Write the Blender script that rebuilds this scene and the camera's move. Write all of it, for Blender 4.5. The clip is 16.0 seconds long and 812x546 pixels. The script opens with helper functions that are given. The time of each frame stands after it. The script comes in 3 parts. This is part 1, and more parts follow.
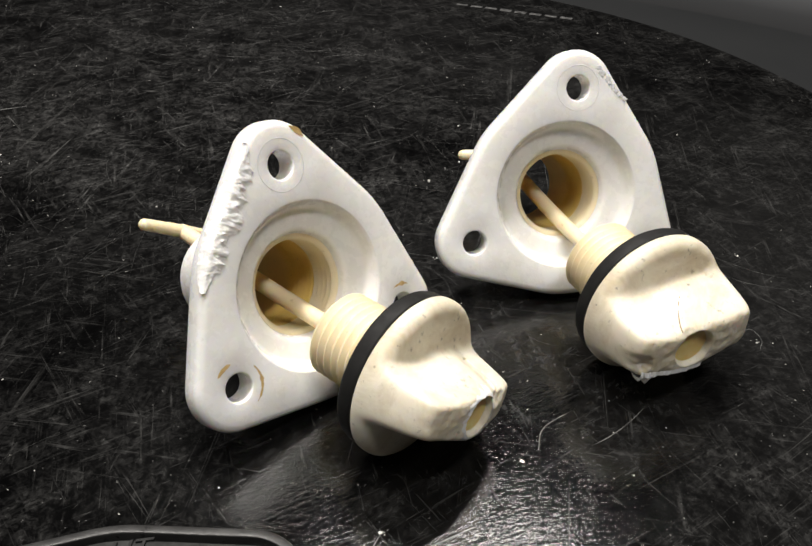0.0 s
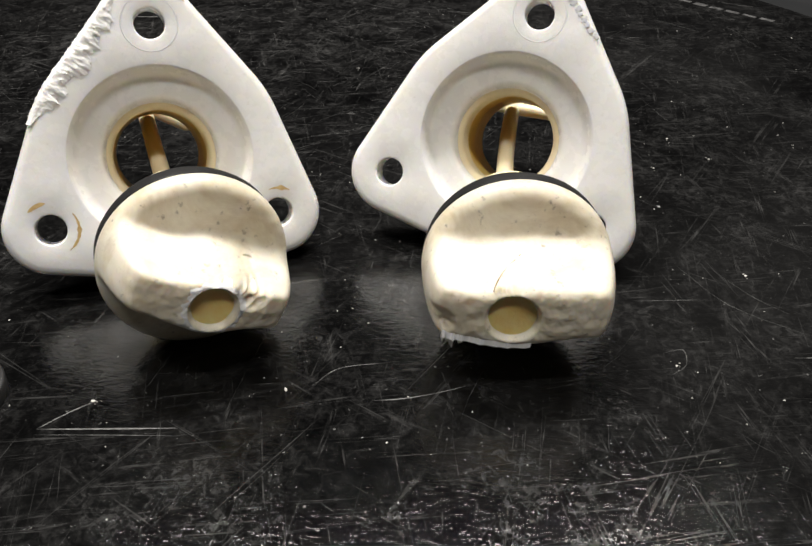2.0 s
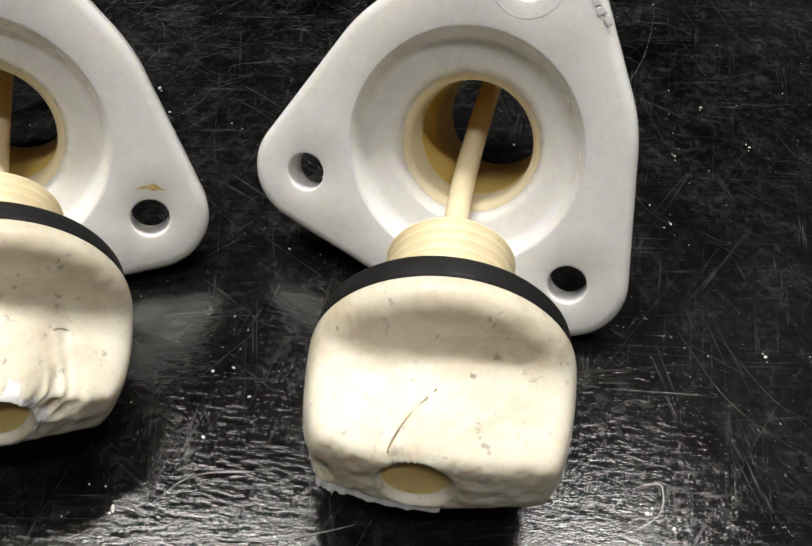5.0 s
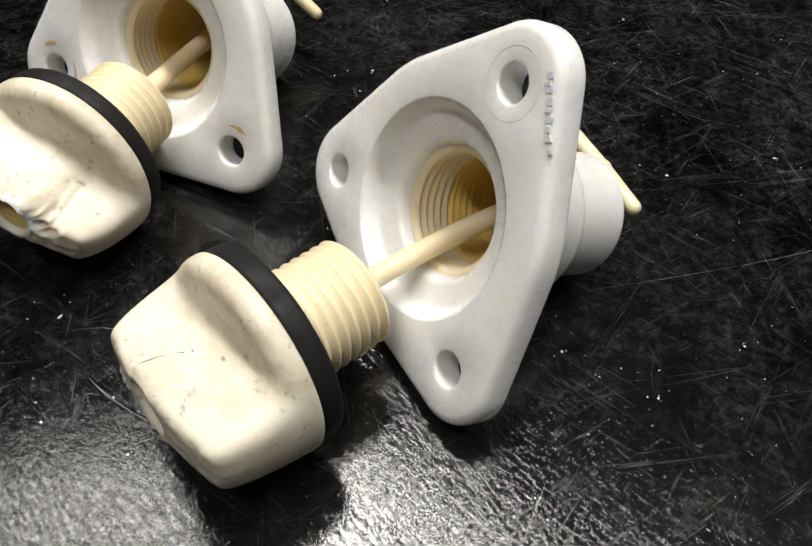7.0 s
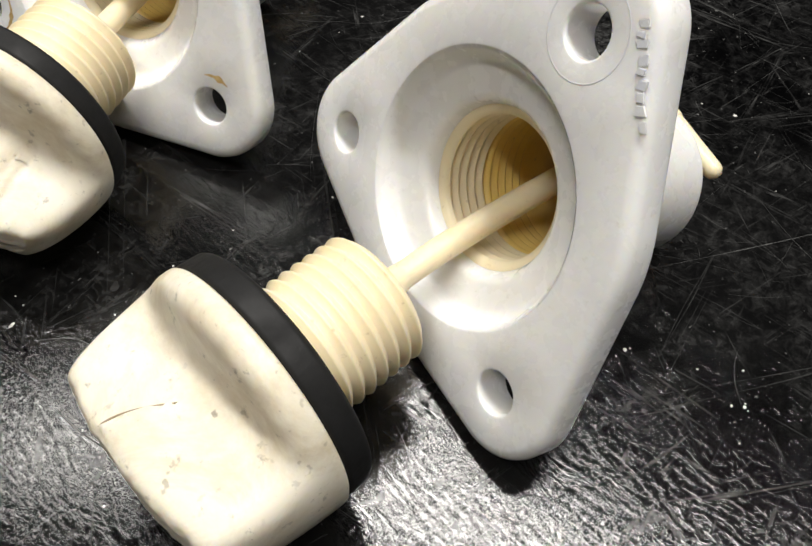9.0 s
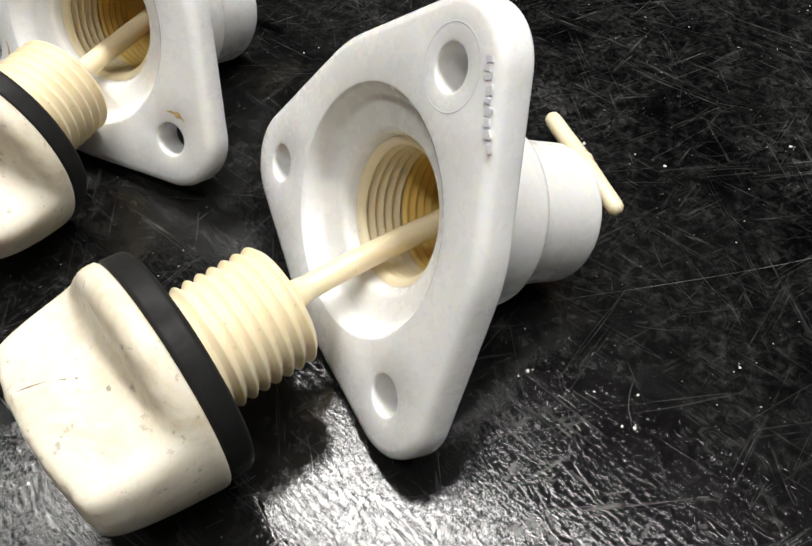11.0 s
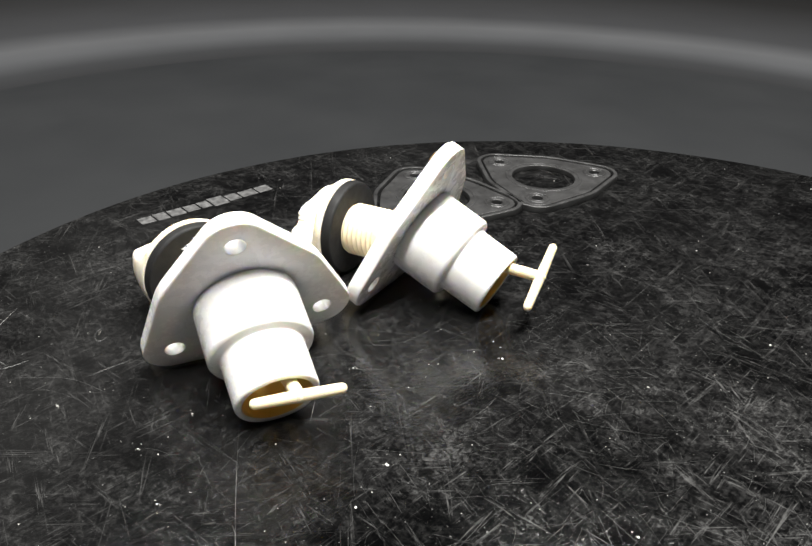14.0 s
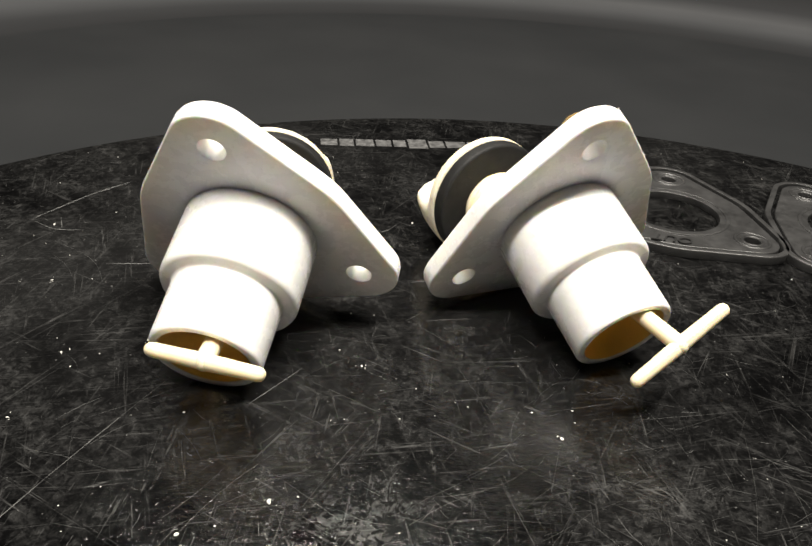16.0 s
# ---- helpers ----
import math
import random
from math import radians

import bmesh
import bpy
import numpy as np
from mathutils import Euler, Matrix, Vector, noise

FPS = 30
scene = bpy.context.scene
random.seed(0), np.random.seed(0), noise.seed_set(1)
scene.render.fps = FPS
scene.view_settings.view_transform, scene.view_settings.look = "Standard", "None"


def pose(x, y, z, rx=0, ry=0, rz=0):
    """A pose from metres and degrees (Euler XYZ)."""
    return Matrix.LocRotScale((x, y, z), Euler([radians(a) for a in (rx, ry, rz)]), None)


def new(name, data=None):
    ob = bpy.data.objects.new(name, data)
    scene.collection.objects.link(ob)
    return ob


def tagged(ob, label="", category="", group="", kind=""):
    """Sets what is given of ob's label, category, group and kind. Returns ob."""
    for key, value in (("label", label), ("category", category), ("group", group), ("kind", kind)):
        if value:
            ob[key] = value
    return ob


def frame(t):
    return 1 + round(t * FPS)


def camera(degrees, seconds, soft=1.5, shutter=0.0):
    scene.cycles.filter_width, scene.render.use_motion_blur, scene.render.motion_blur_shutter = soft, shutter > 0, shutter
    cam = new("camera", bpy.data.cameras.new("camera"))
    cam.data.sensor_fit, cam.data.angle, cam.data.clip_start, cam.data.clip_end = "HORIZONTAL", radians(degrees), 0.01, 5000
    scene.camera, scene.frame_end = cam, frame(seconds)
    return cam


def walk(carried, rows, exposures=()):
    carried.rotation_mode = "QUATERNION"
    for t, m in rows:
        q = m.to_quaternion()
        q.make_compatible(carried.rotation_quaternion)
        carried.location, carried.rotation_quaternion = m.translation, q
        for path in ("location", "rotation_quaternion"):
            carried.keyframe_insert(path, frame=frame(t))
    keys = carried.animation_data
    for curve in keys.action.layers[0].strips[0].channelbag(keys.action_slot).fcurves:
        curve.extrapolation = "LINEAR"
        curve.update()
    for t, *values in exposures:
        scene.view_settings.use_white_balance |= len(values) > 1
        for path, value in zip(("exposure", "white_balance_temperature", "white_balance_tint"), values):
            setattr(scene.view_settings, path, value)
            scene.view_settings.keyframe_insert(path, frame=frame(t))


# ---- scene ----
cam = camera(54.3, 16.0, soft=1.6)
# seconds, eye in metres, Euler angles in degrees
PATH = [
    (0, -0.0027, -0.0069, 0.1296, 54.22, -0.44, 0.63),
    (0.5, 0.0237, -0.0063, 0.1299, 55.12, -0.64, 7.14),
    (1, 0.0530, -0.0118, 0.1252, 58.41, -0.24, 16.68),
    (1.5, 0.0742, -0.0062, 0.1092, 60.37, -0.72, 23.53),
    (2, 0.0910, 0.0181, 0.0987, 56.13, -0.25, 26.57),
    (2.5, 0.0943, 0.0473, 0.0983, 47.19, -0.72, 26.54),
    (3, 0.0962, 0.0717, 0.0970, 38.60, -2.55, 26.42),
    (3.5, 0.0903, 0.0786, 0.1006, 34.86, -2.94, 26.99),
    (4, 0.0844, 0.0779, 0.0966, 35.58, -3.80, 28.50),
    (4.5, 0.0824, 0.0754, 0.0946, 40.57, -3.60, 30.04),
    (5, 0.0782, 0.0800, 0.1021, 43.72, -3.39, 30.84),
    (7.3, 0.1334, 0.1399, 0.1184, 42.02, -2.90, 76.39),
    (7.5, 0.1326, 0.1377, 0.1141, 42.01, -3.52, 76.99),
    (8, 0.1232, 0.1346, 0.1026, 39.55, -3.80, 76.44),
    (8.5, 0.1156, 0.1348, 0.1029, 36.66, -2.64, 75.73),
    (9, 0.1012, 0.1415, 0.1057, 35.08, -1.86, 71.37),
    (9.2, 0.0975, 0.1404, 0.1043, 35.30, -2.63, 69.90),
    (11.3, 0.1284, 0.1676, 0.1132, 41.41, -0.29, 78.20),
    (11.5, 0.1358, 0.1810, 0.1167, 41.86, -0.40, 83.42),
    (12, 0.1614, 0.2127, 0.1312, 49.21, 0.18, 98.86),
    (12.5, 0.1632, 0.2539, 0.1356, 54.23, -0.59, 111.70),
    (13, 0.1471, 0.3102, 0.1419, 58.45, -0.74, 129.95),
    (13.5, 0.1098, 0.3573, 0.1400, 60.54, -1.63, 148.22),
    (14, 0.0376, 0.3887, 0.1466, 61.38, -1.43, 167.43),
    (14.5, -0.0152, 0.3837, 0.1335, 61.66, -2.42, 182.75),
    (15, -0.0485, 0.3601, 0.1308, 60.43, -2.34, 196.81),
    (15.5, -0.0457, 0.3413, 0.1159, 61.21, -3.44, 199.71),
    (16, -0.0523, 0.3218, 0.1118, 59.73, -4.07, 201.60),
]
# seconds, stops, kelvin, tint: the phone's own exposure drifts with what fills its picture
EXPOSURES = [(0.0, -1.02, 6650, 11), (2.0, -0.95, 6600, 11), (2.5, -1.05, 6600, 11), (3.2, -1.42, 6550, 10), (5.2, -1.40, 6550, 10), (9.2, -1.25, 6500, 10), (11.5, -1.05, 6350, 10),
             (12.5, -0.60, 6300, 10), (14.0, 0.05, 6400, 10), (14.7, 0.0, 6550, 10), (16.0, -0.30, 6900, 10)]
walk(cam, [(t, pose(x, y, z, rx, ry, rz)) for t, x, y, z, rx, ry, rz in PATH], EXPOSURES)

# ---- light: a dim room, one tube lamp, its turned repeat and an added fill ----
world = bpy.data.worlds.new("room_air")
world.use_nodes = True
world.node_tree.nodes["Background"].inputs[0].default_value = (0.93, 0.97, 1.0, 1)
world.node_tree.nodes["Background"].inputs[1].default_value = 0.016
scene.world = world
LAMP_Z = 1.0
# first tube is inferred; second repeats it turned; third is an added front fill
for x, y, long, wide, turn, watts in ((-0.06, 0.39, 0.88, 0.05, 37.0, 33.0), (-0.40, -0.02, 0.60, 0.06, 74, 10.0), (0.26, -0.18, 0.50, 0.06, 36.5, 11.5)):
    tube_data = bpy.data.lights.new("tube_and_fill_light", "AREA")
    tube_data.shape, tube_data.size, tube_data.size_y = "RECTANGLE", long, wide
    tube_data.energy, tube_data.color = watts, (1.0, 0.97, 0.92)
    new("tube_and_fill_light", tube_data).matrix_world = pose(x, y, LAMP_Z, 0, 0, turn)
scene.view_settings.exposure = 0.0

MM = 0.001


# ---- materials ----
class Nodes:
    """A small helper round one material's node tree."""

    def __init__(self, name, **sockets):
        self.mat = bpy.data.materials.new(name)
        self.mat.use_nodes = True
        self.tree = self.mat.node_tree
        self.bsdf = self.tree.nodes["Principled BSDF"]
        for key, value in sockets.items():
            self.bsdf.inputs[key.replace("_", " ")].default_value = value

    def add(self, kind, **values):
        node = self.tree.nodes.new(kind)
        for key, value in values.items():
            node.inputs[key.replace("_", " ")].default_value = value
        return node

    def link(self, a, b):
        self.tree.links.new(a, b)

    def coords(self, scale=(1, 1, 1), turn=0.0):
        tc = self.add("ShaderNodeTexCoord")
        out = tc.outputs["Object"]
        for values in ({"Rotation": (0, 0, radians(turn))}, {"Scale": scale}):
            mp = self.add("ShaderNodeMapping")
            for key, value in values.items():
                mp.inputs[key].default_value = value
            self.link(out, mp.inputs["Vector"])
            out = mp.outputs["Vector"]
        return out

    def noise(self, vec, scale, detail=4, rough=0.55, distortion=0.0):
        n = self.add("ShaderNodeTexNoise", Scale=scale, Detail=detail, Roughness=rough, Distortion=distortion)
        self.link(vec, n.inputs["Vector"])
        return n.outputs["Fac"]

    def ramp(self, fac, stops):
        r = self.tree.nodes.new("ShaderNodeValToRGB")
        while len(r.color_ramp.elements) < len(stops):
            r.color_ramp.elements.new(0.5)
        for e, (p, c) in zip(r.color_ramp.elements, stops):
            e.position = p
            e.color = (*c, 1) if isinstance(c, tuple) else (c, c, c, 1)
        self.link(fac, r.inputs["Fac"])
        return r.outputs["Color"]

    def mix(self, fac, a, b, kind="MIX"):
        m = self.tree.nodes.new("ShaderNodeMix")
        m.data_type, m.blend_type = "RGBA", kind
        for socket, value in ((m.inputs[0], fac), (m.inputs[6], a), (m.inputs[7], b)):
            if isinstance(value, (int, float)):
                socket.default_value = value if socket.type == "VALUE" else (value, value, value, 1)
            elif isinstance(value, tuple):
                socket.default_value = (*value, 1)
            else:
                self.link(value, socket)
        return m.outputs[2]

    def maths(self, op, a, b=0.0):
        m = self.tree.nodes.new("ShaderNodeMath")
        m.operation = op
        for socket, value in zip(m.inputs, (a, b)):
            if isinstance(value, (int, float)):
                socket.default_value = value
            else:
                self.link(value, socket)
        return m.outputs[0]

    def bump(self, height, distance, strength=1.0, after=None):
        b = self.add("ShaderNodeBump", Strength=strength, Distance=distance)
        self.link(height, b.inputs["Height"])
        if after is not None:
            self.link(after, b.inputs["Normal"])
        return b.outputs["Normal"]


def plastic(name, clean, aged, dirt, rough, sub=0.25, wear=0.0, blotch=0.28):
    n = Nodes(name, Subsurface_Weight=sub, Subsurface_Scale=0.004, IOR=1.49)
    n.bsdf.inputs["Subsurface Radius"].default_value = (1.0, 0.72, 0.3)
    v = n.coords()
    tone = n.ramp(n.noise(v, 45, 3), [(0.35, clean), (0.75, aged)])
    specks = n.ramp(n.noise(v, 620, 3, 0.7), [(0.64, 0.0), (0.74, 1.0)])
    patches = n.ramp(n.noise(v, 160, 5, 0.65), [(0.52, 0.0), (0.72, 1.0)])
    grime = n.maths("MULTIPLY", specks, 0.55 if blotch > 0.2 else 0.2)
    col = n.mix(grime, tone, dirt)
    col = n.mix(n.maths("MULTIPLY", patches, blotch), col, tuple(0.72 * c for c in aged))
    if wear:
        rubbed = n.ramp(n.noise(v, 70, 6, 0.7, 0.6), [(0.44, 0.0), (0.64, 1.0)])
        col = n.mix(n.maths("MULTIPLY", rubbed, wear), col, (0.52, 0.42, 0.27))
        dots = n.ramp(n.noise(v, 640, 2, 0.5), [(0.655, 0.0), (0.72, 1.0)])
        dots = n.maths("MULTIPLY", dots, n.ramp(n.noise(v, 60, 3), [(0.42, 0.1), (0.6, 1.0)]))
        col = n.mix(n.maths("MULTIPLY", dots, 0.8 * wear), col, (0.10, 0.085, 0.06))
    n.link(col, n.bsdf.inputs["Base Color"])
    n.link(n.ramp(n.noise(v, 260, 4), [(0.3, rough - 0.08), (0.7, rough + 0.14)]), n.bsdf.inputs["Roughness"])
    nm = n.bump(n.noise(v, 700, 4, 0.6), 0.00012, 0.35)
    nm = n.bump(n.noise(v, 90, 2), 0.0006, 0.2, nm)
    n.link(nm, n.bsdf.inputs["Normal"])
    return n.mat


SOCKET_WHITE = plastic("white_moulded_plastic", (0.83, 0.83, 0.83), (0.80, 0.79, 0.76), (0.40, 0.34, 0.26), 0.24, blotch=0.07)
THREAD_CREAM = plastic("cream_moulded_plastic", (0.81, 0.72, 0.52), (0.79, 0.67, 0.44), (0.40, 0.30, 0.18), 0.36)
# amber of light seeping through the barrel wall is painted into this colour
BORE_GLOW = plastic("amber_glow_plastic", (0.79, 0.58, 0.19), (0.74, 0.51, 0.14), (0.40, 0.30, 0.18), 0.36)
CAP_CREAM = plastic("aged_cream_plastic", (0.82, 0.77, 0.65), (0.76, 0.69, 0.54), (0.22, 0.19, 0.15), 0.42, wear=0.62)
STEM_YELLOW = plastic("yellowed_nylon", (0.81, 0.71, 0.50), (0.78, 0.66, 0.44), (0.45, 0.33, 0.18), 0.36, 0.3)
TAPE_WHITE = plastic("rough_white_flakes", (0.88, 0.88, 0.87), (0.82, 0.82, 0.80), (0.6, 0.58, 0.55), 0.6, 0.1)


def rubber(name, lo, hi, rough, grain, ior=1.5):
    n = Nodes(name, IOR=ior)
    v = n.coords()
    n.link(n.ramp(n.noise(v, 120, 5, 0.6), [(0.3, lo), (0.75, hi)]), n.bsdf.inputs["Base Color"])
    n.link(n.ramp(n.noise(v, 300, 4), [(0.3, rough - 0.1), (0.7, rough + 0.12)]), n.bsdf.inputs["Roughness"])
    n.link(n.bump(n.noise(v, grain, 4, 0.6), 0.00015, 0.4), n.bsdf.inputs["Normal"])
    return n.mat


WASHER_BLACK = rubber("black_rubber", 0.004, 0.010, 0.66, 900, 1.38)
GASKET_BLACK = rubber("grey_black_rubber", 0.013, 0.036, 0.36, 700)


def tray_black():
    n = Nodes("scratched_black_plastic", IOR=1.5)
    # moulded leather grain, drawn out along one way
    grain = n.noise(n.coords((430, 1000, 1), -22), 1, 4, 0.62, 0.9)
    pits = n.noise(n.coords((1500, 1500, 1)), 1, 4, 0.65)
    cloud = n.noise(n.coords(), 26, 7, 0.66, 0.8)
    broad = n.noise(n.coords(), 8, 3, 0.5)
    # wiped smears in three ways, fine fluff and specks
    smear = n.noise(n.coords((26, 120, 1), 28), 1, 8, 0.72, 0.9)
    smear = n.mix(0.45, smear, n.noise(n.coords((30, 170, 1), -48), 1, 8, 0.72, 0.9))
    smear = n.mix(0.35, smear, n.noise(n.coords((40, 150, 1), 82), 1, 8, 0.75, 0.7))
    fluff = n.noise(n.coords(), 420, 8, 0.78, 1.0)
    veil = n.maths("MULTIPLY", n.ramp(smear, [(0.44, 0.0), (0.62, 1.0)]), n.ramp(fluff, [(0.44, 0.0), (0.68, 1.0)]))
    # the dust lies thickest on the half that was wiped least
    at = n.add("ShaderNodeVectorMath")
    at.operation = "DISTANCE"
    at.inputs[1].default_value = (-0.055, 0.115, 0.0)
    n.link(n.add("ShaderNodeTexCoord").outputs["Object"], at.inputs[0])
    reach = n.maths("ADD", at.outputs["Value"], n.maths("MULTIPLY", n.maths("SUBTRACT", broad, 0.5), 0.16))
    zone = n.ramp(n.maths("MULTIPLY", reach, 4.0), [(0.25, 1.0), (0.85, 0.48)])
    patch = n.ramp(cloud, [(0.36, 0.08), (0.64, 1.0)])
    dust = n.maths("MULTIPLY", n.maths("MULTIPLY", veil, patch), zone)
    film = n.ramp(n.mix(0.3, broad, smear), [(0.43, 0.0), (0.62, 1.0)])
    split = n.tree.nodes.new("ShaderNodeSeparateXYZ")
    n.link(n.add("ShaderNodeTexCoord").outputs["Object"], split.inputs[0])
    wiped = n.maths("ADD", split.outputs["X"], n.maths("MULTIPLY", n.maths("SUBTRACT", cloud, 0.5), 0.1))
    film = n.maths("MULTIPLY", film, n.ramp(n.maths("MULTIPLY", wiped, 5.0), [(0.0, 0.35), (0.5, 1.0)]))
    haze = n.maths("MULTIPLY", n.maths("ADD", n.maths("MULTIPLY", patch, n.maths("MULTIPLY", zone, 0.4)), film), 0.05)
    grit = n.ramp(n.noise(n.coords(), 900, 2, 0.6), [(0.70, 0.0), (0.76, 1.0)])
    grit = n.maths("MULTIPLY", grit, n.maths("ADD", zone, 0.1))
    col = n.mix(n.maths("ADD", dust, haze), (0.0006, 0.0006, 0.0007), (0.13, 0.13, 0.128))
    lines = None
    for turn, scale, width in ((9, 34, 0.008), (52, 48, 0.007), (97, 30, 0.006), (143, 41, 0.007), (-31, 62, 0.009), (74, 75, 0.010)):
        field = n.noise(n.coords((scale * 0.12, scale * 5, 1), turn), 1.0, 3, 0.6, 0.2)
        near = n.maths("ABSOLUTE", n.maths("SUBTRACT", field, 0.5))
        line = n.ramp(near, [(0.0, 1.0), (width, 0.0)])
        gate = n.ramp(n.noise(n.coords((0.5, 2.0, 1), turn), 26 + scale, 6, 0.72), [(0.50, 0.0), (0.78, 1.0)])
        line = n.maths("MULTIPLY", line, gate)
        lines = line if lines is None else n.maths("MAXIMUM", lines, line)
    lines = n.maths("MULTIPLY", lines, n.maths("ADD", n.maths("MULTIPLY", zone, 0.35), 0.02))
    col = n.mix(n.maths("MULTIPLY", lines, 0.8), col, (0.48, 0.48, 0.47))
    col = n.mix(n.maths("MULTIPLY", grit, 0.6), col, (0.30, 0.30, 0.29))
    n.link(col, n.bsdf.inputs["Base Color"])
    rough = n.ramp(n.mix(0.45, cloud, broad), [(0.3, 0.03), (0.7, 0.06)])
    rough = n.mix(n.maths("MULTIPLY", dust, 0.5), rough, 0.5)
    n.link(rough, n.bsdf.inputs["Roughness"])
    nm = n.bump(grain, 0.00013, 0.56)
    nm = n.bump(pits, 0.00003, 0.6, nm)
    nm = n.bump(smear, 0.0002, 0.07, nm)
    n.link(nm, n.bsdf.inputs["Normal"])
    return n.mat


TRAY_BLACK = tray_black()


def plain(name, lo, hi, rough, scale, bump=0.0002, **more):
    n = Nodes(name, **more)
    v = n.coords()
    n.link(n.ramp(n.noise(v, scale, 5), [(0.3, lo), (0.7, hi)]), n.bsdf.inputs["Base Color"])
    n.bsdf.inputs["Roughness"].default_value = rough
    n.link(n.bump(n.noise(v, scale * 6, 4), bump, 0.4), n.bsdf.inputs["Normal"])
    return n.mat


BENCH_GREY = plain("dark_grey_worktop", (0.011, 0.012, 0.013), (0.016, 0.017, 0.018), 0.45, 9)


def sheen_band_grey():
    """Worktop grey with a pale band of sheen painted in, darkening again beyond it."""
    n = Nodes("painted_sheen_band", Roughness=0.5)
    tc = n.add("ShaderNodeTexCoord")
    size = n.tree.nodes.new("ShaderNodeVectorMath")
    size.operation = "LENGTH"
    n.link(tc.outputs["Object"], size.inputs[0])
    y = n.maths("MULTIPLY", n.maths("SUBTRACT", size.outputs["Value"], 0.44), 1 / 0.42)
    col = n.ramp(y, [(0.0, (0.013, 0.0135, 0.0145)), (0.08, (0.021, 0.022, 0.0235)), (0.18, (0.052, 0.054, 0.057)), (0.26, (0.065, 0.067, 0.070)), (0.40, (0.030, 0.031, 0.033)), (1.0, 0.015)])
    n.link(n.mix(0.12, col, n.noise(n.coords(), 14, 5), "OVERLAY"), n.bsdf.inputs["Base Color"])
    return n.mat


SHEEN_BAND_GREY = sheen_band_grey()
WALL_DARK = plain("dark_painted_wall", (0.008, 0.008, 0.009), (0.013, 0.013, 0.014), 0.8, 3)
PRINT_GREY = plain("worn_grey_print", (0.008, 0.008, 0.008), (0.115, 0.115, 0.115), 0.55, 420)
CRUMB = plain("pale_crumbs", (0.35, 0.34, 0.31), (0.75, 0.74, 0.70), 0.5, 800)
SCRATCH = plain("scratched_plastic_burr", (0.02, 0.02, 0.02), (0.20, 0.20, 0.195), 0.45, 350)
CRACK = plain("dark_crack", (0.20, 0.16, 0.10), (0.36, 0.29, 0.20), 0.8, 900)
# bright yellow stands for light glowing through the cap, put into the colour
CORE_GLOW = plain("core_glow_yellow", (0.90, 0.62, 0.20), (0.93, 0.72, 0.32), 0.5, 300, Subsurface_Weight=0.4, Subsurface_Scale=0.003)
RUST = plain("rust_stain", (0.42, 0.26, 0.08), (0.62, 0.46, 0.22), 0.7, 900)


# ---- mesh helpers ----
def finish(name, bm, material, parent=None, label="", smooth=True, sharp=38):
    bmesh.ops.recalc_face_normals(bm, faces=bm.faces)
    me = bpy.data.meshes.new(name)
    bm.to_mesh(me)
    bm.free()
    me.materials.append(material)
    if smooth:
        me.shade_smooth()
        me.set_sharp_from_angle(angle=radians(sharp))
    ob = new(name, me)
    ob.parent = parent
    if label:
        ob["label"] = label
    return ob


def part(name, bm, material, parent, label="", **kw):
    return finish(name, bm, material, parent, label, **kw)


def thing(name, m, label, category, group="", kind=""):
    ob = new(name)
    ob.matrix_world = m
    return tagged(ob, label, category, group, kind)


def lathe(profile, steps=96, wobble=0.0):
    """Turns (radius, z) pairs, in mm, round the z axis."""
    bm = bmesh.new()
    rings = []
    for k in range(steps):
        a = 2 * math.pi * k / steps
        ring = []
        for r, z in profile:
            rr = r + wobble * noise.noise((math.cos(a) * 1.7, math.sin(a) * 1.7, z * 0.3 + r))
            ring.append(bm.verts.new((rr * math.cos(a) * MM, rr * math.sin(a) * MM, z * MM)))
        rings.append(ring)
    for k in range(steps):
        a, b = rings[k], rings[(k + 1) % steps]
        for i in range(len(profile) - 1):
            if profile[i][0] < 1e-6 and profile[i + 1][0] < 1e-6:
                continue
            bm.faces.new((a[i], b[i], b[i + 1], a[i + 1]))
    bmesh.ops.remove_doubles(bm, verts=bm.verts, dist=1e-7)
    return bm


def rounded(points, radius, seg=3):
    """Rounds the inner corners of a (radius, z) profile."""
    out = [points[0]]
    for p, q, s in zip(points, points[1:], points[2:]):
        p, q, s = (Vector((*v, 0)) for v in (p, q, s))
        u, w = p - q, s - q
        d = min(radius, 0.45 * u.length, 0.45 * w.length)
        a, b = q + u.normalized() * d, q + w.normalized() * d
        for k in range(seg + 1):
            t = k / seg
            v = a * (1 - t) ** 2 + q * 2 * t * (1 - t) + b * t * t
            out.append((v.x, v.y))
    out.append(points[-1])
    return out


